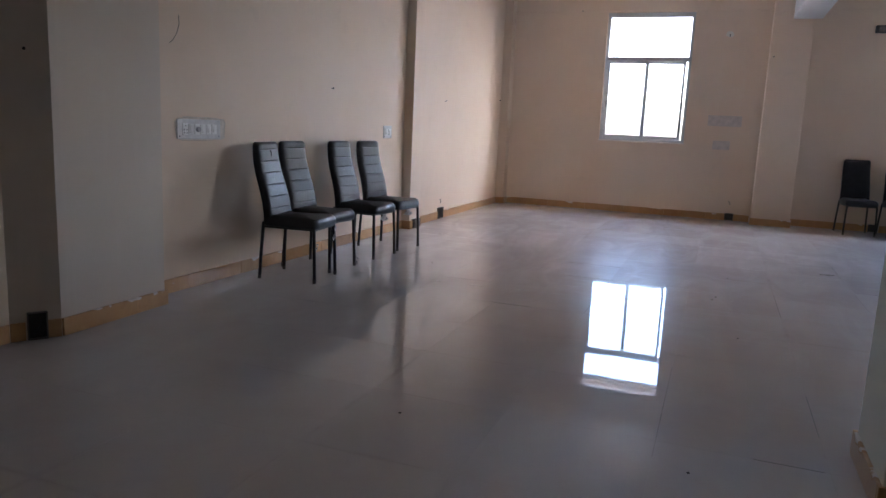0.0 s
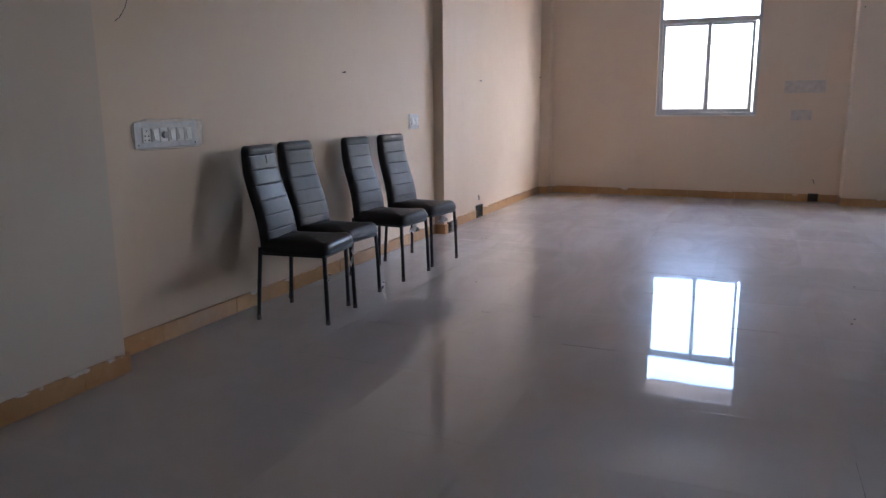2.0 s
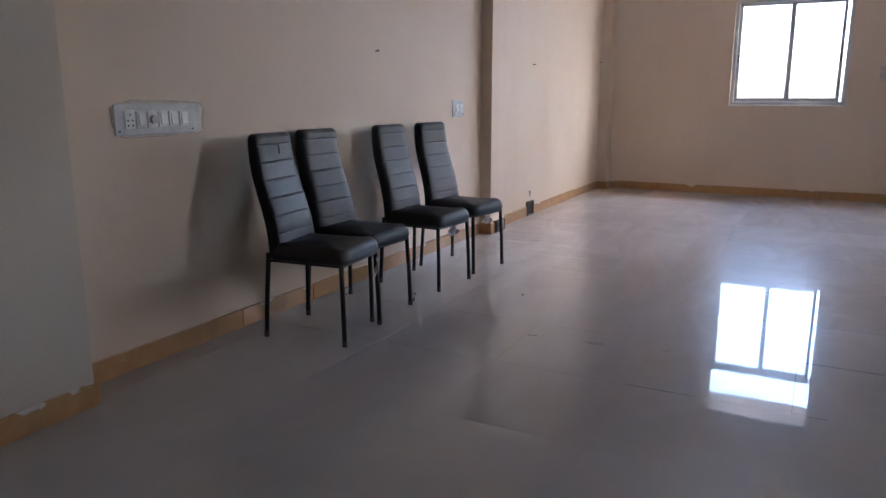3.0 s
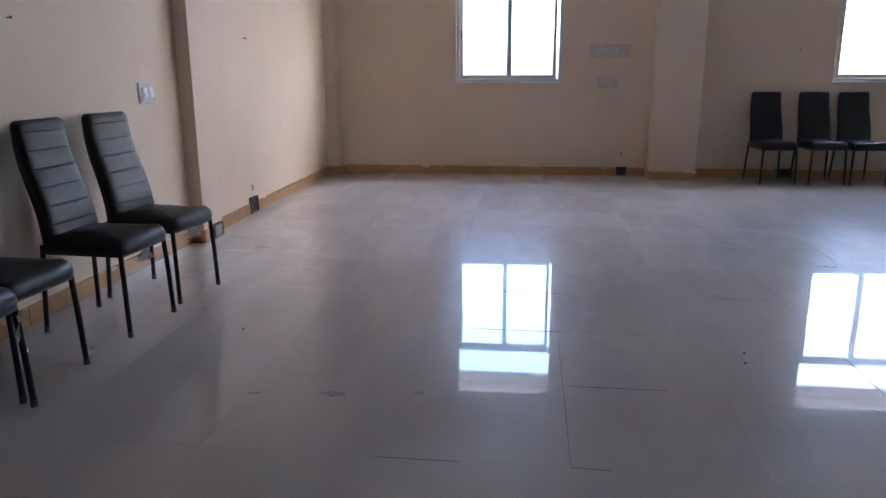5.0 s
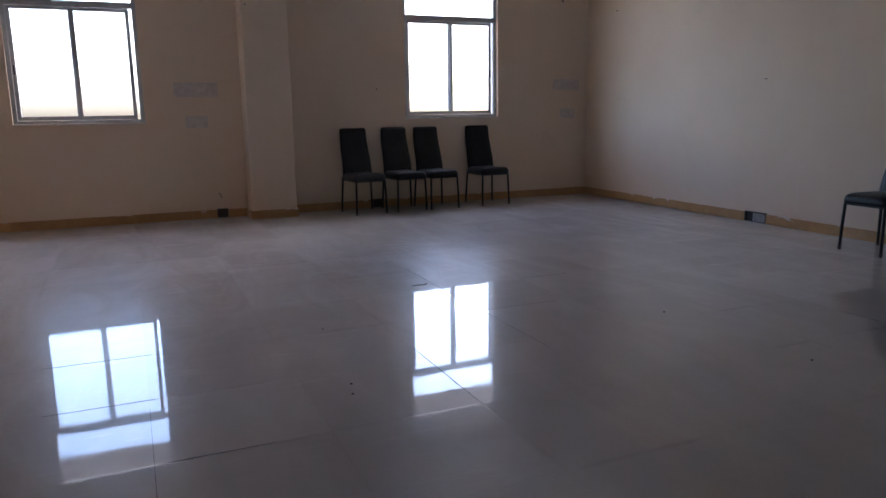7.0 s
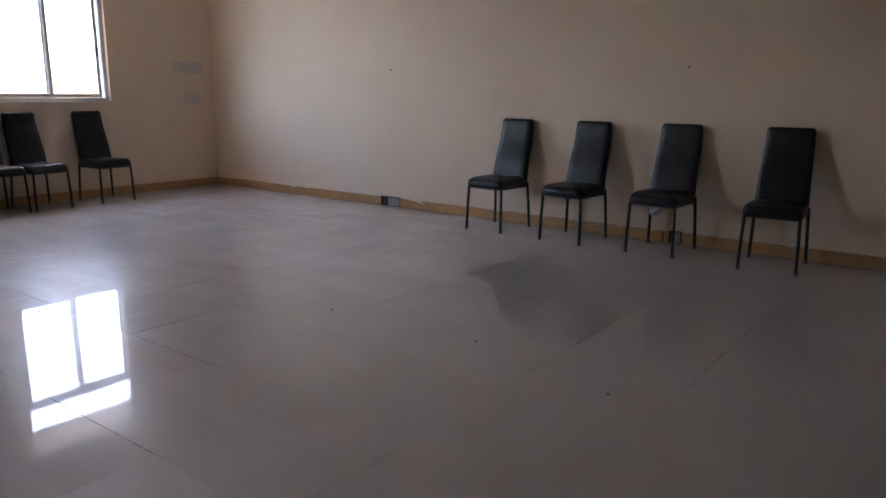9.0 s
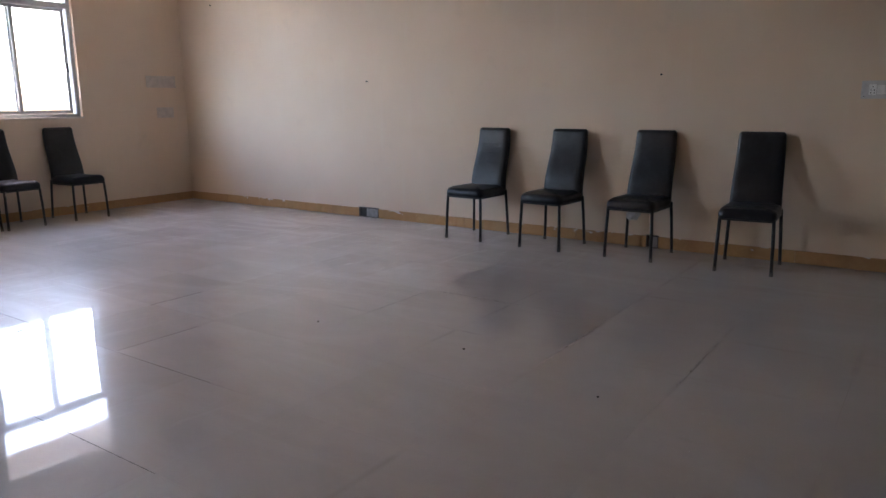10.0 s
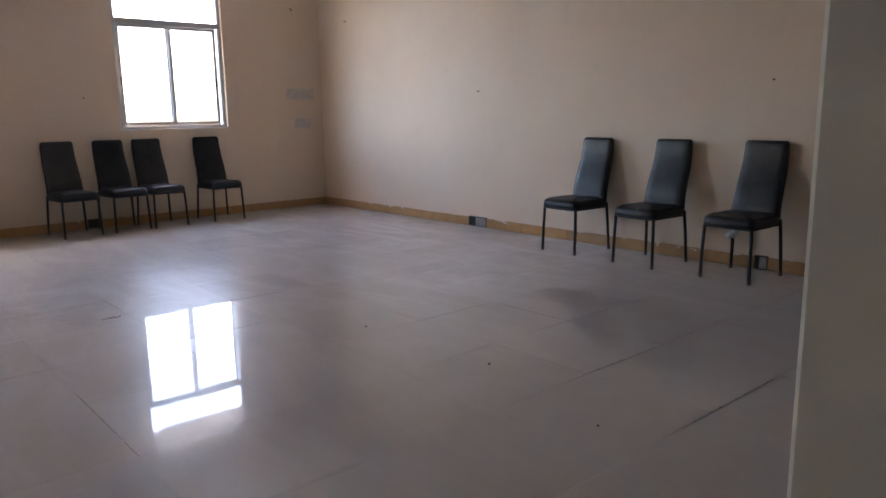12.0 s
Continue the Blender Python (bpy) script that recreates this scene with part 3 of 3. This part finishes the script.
def nail(m, label="short dark nail in the painted wall", hook=False):
    bm = bmesh.new()
    tube(bm, [(0, 0, 0), (0, 0.022, 0.002)], 0.0035, 8)
    tube(bm, [(0, 0.022, 0.002), (0, 0.026, 0.002)], 0.008, 10)
    if hook:
        tube(bm, [(0, 0.024, 0.002), (0, 0.03, -0.02), (0, 0.045, -0.03), (0, 0.055, -0.015)], 0.005, 8)
    ob = part("nail", bm, DARKP)
    ob.matrix_basis = m
    return tagged(ob, label, "nail")


nail(on_wall(X_LEFT, 6.035, 1.51, -90))
nail(on_wall(-3.464, 8.92, 1.53, -90))
nail(on_wall(-3.469, 11.36, 1.65, -90))
nail(on_wall(2.07, Y_FAR, 1.47, 180))
nail(on_wall(-0.112, Y_FAR, 2.70, 180), "dark wall hook on a pale plaster patch", True)
nail(on_wall(4.74, Y_FAR, 2.64, 180), "dark wall hook beside the corner", True)
nail(on_wall(-2.276, Y_FAR - 0.022, 3.052, 180))
nail(on_wall(X_RIGHT, 5.30, 1.45, 90))
nail(on_wall(X_RIGHT, 8.475, 1.468, 90))
nail(on_wall(X_RIGHT, 10.98, 2.44, 90))
nail(on_wall(0.487, 11.315, 2.362, 180))
nail(on_wall(-3.352, 2.733, 1.50, SL - 180), "small rusty nail in the column plaster")
bracket = empty("wall_bracket", on_wall(1.80, Y_FAR, 2.77, 180), "dark metal fan box fixed on the window wall", "bracket")
part("box", box(-0.07, 0.07, 0, 0.05, -0.05, 0.05, 0.006), DARKP, bracket)
part("lid", box(-0.05, 0.03, 0.05, 0.058, -0.035, 0.035, 0.003), RUST, bracket)
crack = bmesh.new()
pts = [(0, 0.0, 0), (-0.004, 0.0, -0.06), (0.02, 0.0, -0.12), (0.06, 0.0, -0.17), (0.09, 0.0, -0.19)]
tube(crack, [(x, 0.001, z) for x, y, z in pts], 0.0018, 5)
ob = tagged(part("wall_crack", crack, HOLLOW_SHADE), "thin dark hairline crack in the plaster", "crack", "", "structure")
ob.matrix_basis = on_wall(X_LEFT, 4.01, 1.86, -90)
for at in (on_wall(-3.463, 8.90, 0.22, -90), on_wall(0.13, Y_FAR, 0.25, 180)):
    mark = bmesh.new()
    tube(mark, [(0.02, 0.002, 0.035), (-0.006, 0.004, 0.028), (0.004, 0.006, 0.012), (-0.014, 0.003, 0.002), (-0.004, 0.002, -0.016)], 0.004, 6)
    ob = tagged(part("wall_chip", mark, HOLLOW_SHADE), "small dark chipped hole above the socket box", "chip", "", "structure")
    ob.matrix_basis = at

# ---- grit and smudges on the floor ----
rnd = random.Random(11)


def plaster_patch(m, r, label):
    rnd = random.Random(11)
    bm = bmesh.new()
    rim = []
    for k in range(14):
        a = math.tau * k / 14
        q = r * rnd.uniform(0.75, 1.1)
        rim.append((q * math.cos(a), 0.8 * q * math.sin(a)))
    back = [bm.verts.new((x, -0.002, z)) for x, z in rim]
    front = [bm.verts.new((0.9 * x, 0.003, 0.9 * z)) for x, z in rim]
    bm.faces.new(front)
    for k in range(14):
        bm.faces.new((back[k], back[(k + 1) % 14], front[(k + 1) % 14], front[k]))
    bmesh.ops.recalc_face_normals(bm, faces=bm.faces)
    ob = part("plaster_patch", bm, PRIMER)
    ob.matrix_basis = m
    return tagged(ob, label, "patch")


plaster_patch(on_wall(-0.112, Y_FAR, 2.71, 180), 0.062, "small pale plaster patch around a hook hole")


def smudge(x, y, a, b, rz):
    bm = bmesh.new()
    n = 16
    ring = []
    for k in range(n):
        t = k * math.tau / n
        s = 0.75 + 0.4 * rnd.random()
        ring.append((a * s * math.cos(t), b * s * math.sin(t)))
    me = prism(ring, 0.0, 0.0009)
    bm.free()
    ob = part("floor_smudge", me, FAINT)
    ob.matrix_basis = pose(x, y, 0.0006, 0, 0, rz)
    tagged(ob, "dried dark smudge on the polished floor tile", "stain")


for x, y, a, b in ((-1.737, 5.27, 0.055, 0.022), (-2.05, 5.245, 0.03, 0.012), (-1.394, 5.318, 0.022, 0.014), (-2.91, 7.64, 0.07, 0.02)):
    smudge(x, y, a, b, rnd.uniform(-10, 10))
for x, y in ((-1.219, 2.701), (-0.047, 2.676), (-2.378, 5.945), (0.018, 5.886), (-0.01, 5.771), (0.108, 6.758), (0.157, 4.711), (1.905, 4.42), (2.03, 6.20), (2.10, 5.235)):
    bm = bmesh.new()
    bmesh.ops.create_icosphere(bm, subdivisions=1, radius=0.007)
    for v in bm.verts:
        v.co *= 0.7 + 0.6 * rnd.random()
        v.co.z *= 0.5
    ob = part("grit", bm, GRIT)
    ob.matrix_basis = pose(x, y, 0.003)
    tagged(ob, "tiny dark crumb lying on the floor", "crumb")

scrap = bmesh.new()
tube(scrap, [(0.05 * math.sin(1.3 * k) * (0.3 + 0.07 * k) - 0.01 * k, 0.02 * math.cos(1.1 * k), 0.0026) for k in range(9)], 0.0016, 6)
ob = tagged(part("thread_scrap", scrap, GRIT), "curled dark scrap of thread on the tiles", "scrap")
ob.matrix_basis = pose(1.03, 7.49, 0)

# ---- dirt packed in some of the tile joints ----
def joint_dirt(x0, y0, x1, y1, width):
    length = math.hypot(x1 - x0, y1 - y0)
    ux, uy = (x1 - x0) / length, (y1 - y0) / length
    n = max(6, int(length / 0.03))
    width *= 0.62
    side_a, side_b = [], []
    for k in range(n + 1):
        w = width * (0.35 + 0.9 * rnd.random()) * (0.3 + 0.7 * math.sin(math.pi * min(1, max(0, k / n))) ** 0.4)
        px, py = x0 + ux * length * k / n, y0 + uy * length * k / n
        side_a.append((px - uy * w, py + ux * w))
        side_b.append((px + uy * w, py - ux * w))
    ob = part("joint_dirt", prism(side_a + side_b[::-1], -0.002, 0.0011), FAINT if width > 0.0026 else SMUDGE)
    tagged(ob, "dark dirt packed along a tile joint", "dirt", "", "structure")


for line in ((0.45, 5.42, 0.45, 6.25, 0.0040), (1.083, 5.95, 1.083, 6.70, 0.0024), (1.083, 6.62, 1.083, 7.56, 0.0042), (1.083, 7.60, 1.083, 8.05, 0.0036),
             (-0.816, 4.82, -0.816, 5.99, 0.0024), (-0.816, 4.82, -0.69, 4.815, 0.0030), (-1.47, 4.815, -1.18, 4.815, 0.0034), (-0.80, 5.448, -0.40, 5.448, 0.0026),
             (-0.78, 5.448, -0.57, 5.448, 0.0034), (-1.22, 6.081, -0.79, 6.081, 0.0024), (-1.29, 6.714, -0.79, 6.714, 0.0024), (1.70, 7.347, 2.10, 7.347, 0.0036),
             (1.09, 6.714, 1.60, 6.714, 0.0018), (-0.183, 2.76, -0.183, 3.93, 0.0026), (0.45, 3.27, 0.45, 3.80, 0.0030), (0.18, 2.916, 0.43, 2.916, 0.0030),
             (2.20, 4.182, 3.00, 4.182, 0.0060), (2.20, 4.815, 2.93, 4.815, 0.0060), (2.32, 6.081, 2.88, 6.081, 0.0050), (2.80, 5.448, 3.40, 5.448, 0.0045),
             (2.982, 5.40, 2.982, 6.03, 0.0045)):
    joint_dirt(*line)

# ---- skirting pieces ----
SK_H, SK_T = 0.10, 0.016
base = empty("baseboard", pose(0, 0, 0), "ochre tile skirting with paint smears", "baseboard", "", "structure")
meshes = {}


def skirt_piece(length):
    key = round(length, 3)
    if key not in meshes:
        meshes[key] = finish("skirting_tile", box(-length / 2 + 0.001, length / 2 - 0.001, 0, SK_T, 0.002, SK_H, 0.002), SKIRT)
    return meshes[key]


def skirt_run(x0, y0, x1, y1, gaps=(), step=0.61, first_cut=0.0):
    """Skirting along a wall; the room lies to the left of the way from start to end."""
    length = math.hypot(x1 - x0, y1 - y0)
    ux, uy = (x1 - x0) / length, (y1 - y0) / length
    stops = [0.0]
    s = first_cut or step
    while s < length - 0.02:
        stops.append(s)
        s += step
    stops.append(length)
    for a, b in gaps:
        stops += [a, b]
    stops = sorted(stops)
    for a, b in zip(stops, stops[1:]):
        if b - a < 0.015 or any(g0 - 1e-6 <= (a + b) / 2 <= g1 + 1e-6 for g0, g1 in gaps):
            continue
        ob = new("skirting_tile", skirt_piece(b - a))
        ob.parent = base
        m = (a + b) / 2
        ob.matrix_basis = pose(x0 + ux * m, y0 + uy * m, rnd.uniform(-0.001, 0.001), rnd.uniform(-0.4, 0.4), 0, math.degrees(math.atan2(uy, ux)))


T = SK_T
skirt_run(-3.42, 2.615, -3.42, Y_BACK)
skirt_run(-3.29, 2.83, -3.42, 2.625, [(0.07, 0.17)])
skirt_run(-3.30, 3.62, -3.29, 2.83, [], 0.61, 0.25)
skirt_run(-3.49 + T, 3.634, -3.30 + T, 3.62)
skirt_run(-3.49, 7.72 - T, -3.49, 3.64)
skirt_run(-3.386 + T, 7.72, -3.49, 7.72)
skirt_run(-3.383, 8.03, -3.386, 7.72, [(0.03, 0.24)])
skirt_run(-3.47, 11.43 - T, -3.462, 8.05, [(2.44, 2.62)])
skirt_run(-3.34 + T, 11.44, -3.47, 11.43)
skirt_run(-3.34, Y_FAR - T, -3.34, 11.44)
skirt_run(0.435 - T, Y_FAR, -3.34 + T, Y_FAR, [(0.219, 0.339)])
skirt_run(0.435, 11.315, 0.435, Y_FAR - T)
skirt_run(0.945 + T, 11.315, 0.435 - T, 11.315)
skirt_run(0.945, Y_FAR, 0.945, 11.315)
skirt_run(X_RIGHT - T, Y_FAR, 0.945 + T, Y_FAR, [(3.064, 3.184)])
skirt_run(X_RIGHT, Y_BACK, X_RIGHT, Y_FAR, [(10.86, 10.96), (13.965, 14.235)], 0.61, 0.64)
skirt_run(0.562, 2.66, 0.562, 3.143)
skirt_run(0.562 - T, 3.143, 1.05 + T, 3.143)
skirt_run(1.05, 3.143, 1.05, 2.66)
skirt_run(1.05 + T, 2.66, 0.562 - T, 2.66)

# ---- floor tiles on their bed ----
floor = structure("floor", box(-3.9, 5.5, Y_BACK - 0.23, Y_FAR + 0.1, -0.12, -0.0007), GROUT, "polished beige-grey vitrified tile floor with thin dark joints")
PITCH, JOINT = 0.633, 0.0009
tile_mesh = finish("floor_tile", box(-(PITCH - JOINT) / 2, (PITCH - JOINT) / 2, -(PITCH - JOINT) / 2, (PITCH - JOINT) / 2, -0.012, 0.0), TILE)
rest = bmesh.new()
for j in range(-17, 11):
    for i in range(-7, 8):
        cx, cy = 0.45 + PITCH * (i + 0.5), 4.815 + PITCH * (j + 0.5)
        if j < -6:
            add_box(rest, cx - (PITCH - JOINT) / 2, cx + (PITCH - JOINT) / 2, cy - (PITCH - JOINT) / 2, cy + (PITCH - JOINT) / 2, -0.012, 0.0)
            continue
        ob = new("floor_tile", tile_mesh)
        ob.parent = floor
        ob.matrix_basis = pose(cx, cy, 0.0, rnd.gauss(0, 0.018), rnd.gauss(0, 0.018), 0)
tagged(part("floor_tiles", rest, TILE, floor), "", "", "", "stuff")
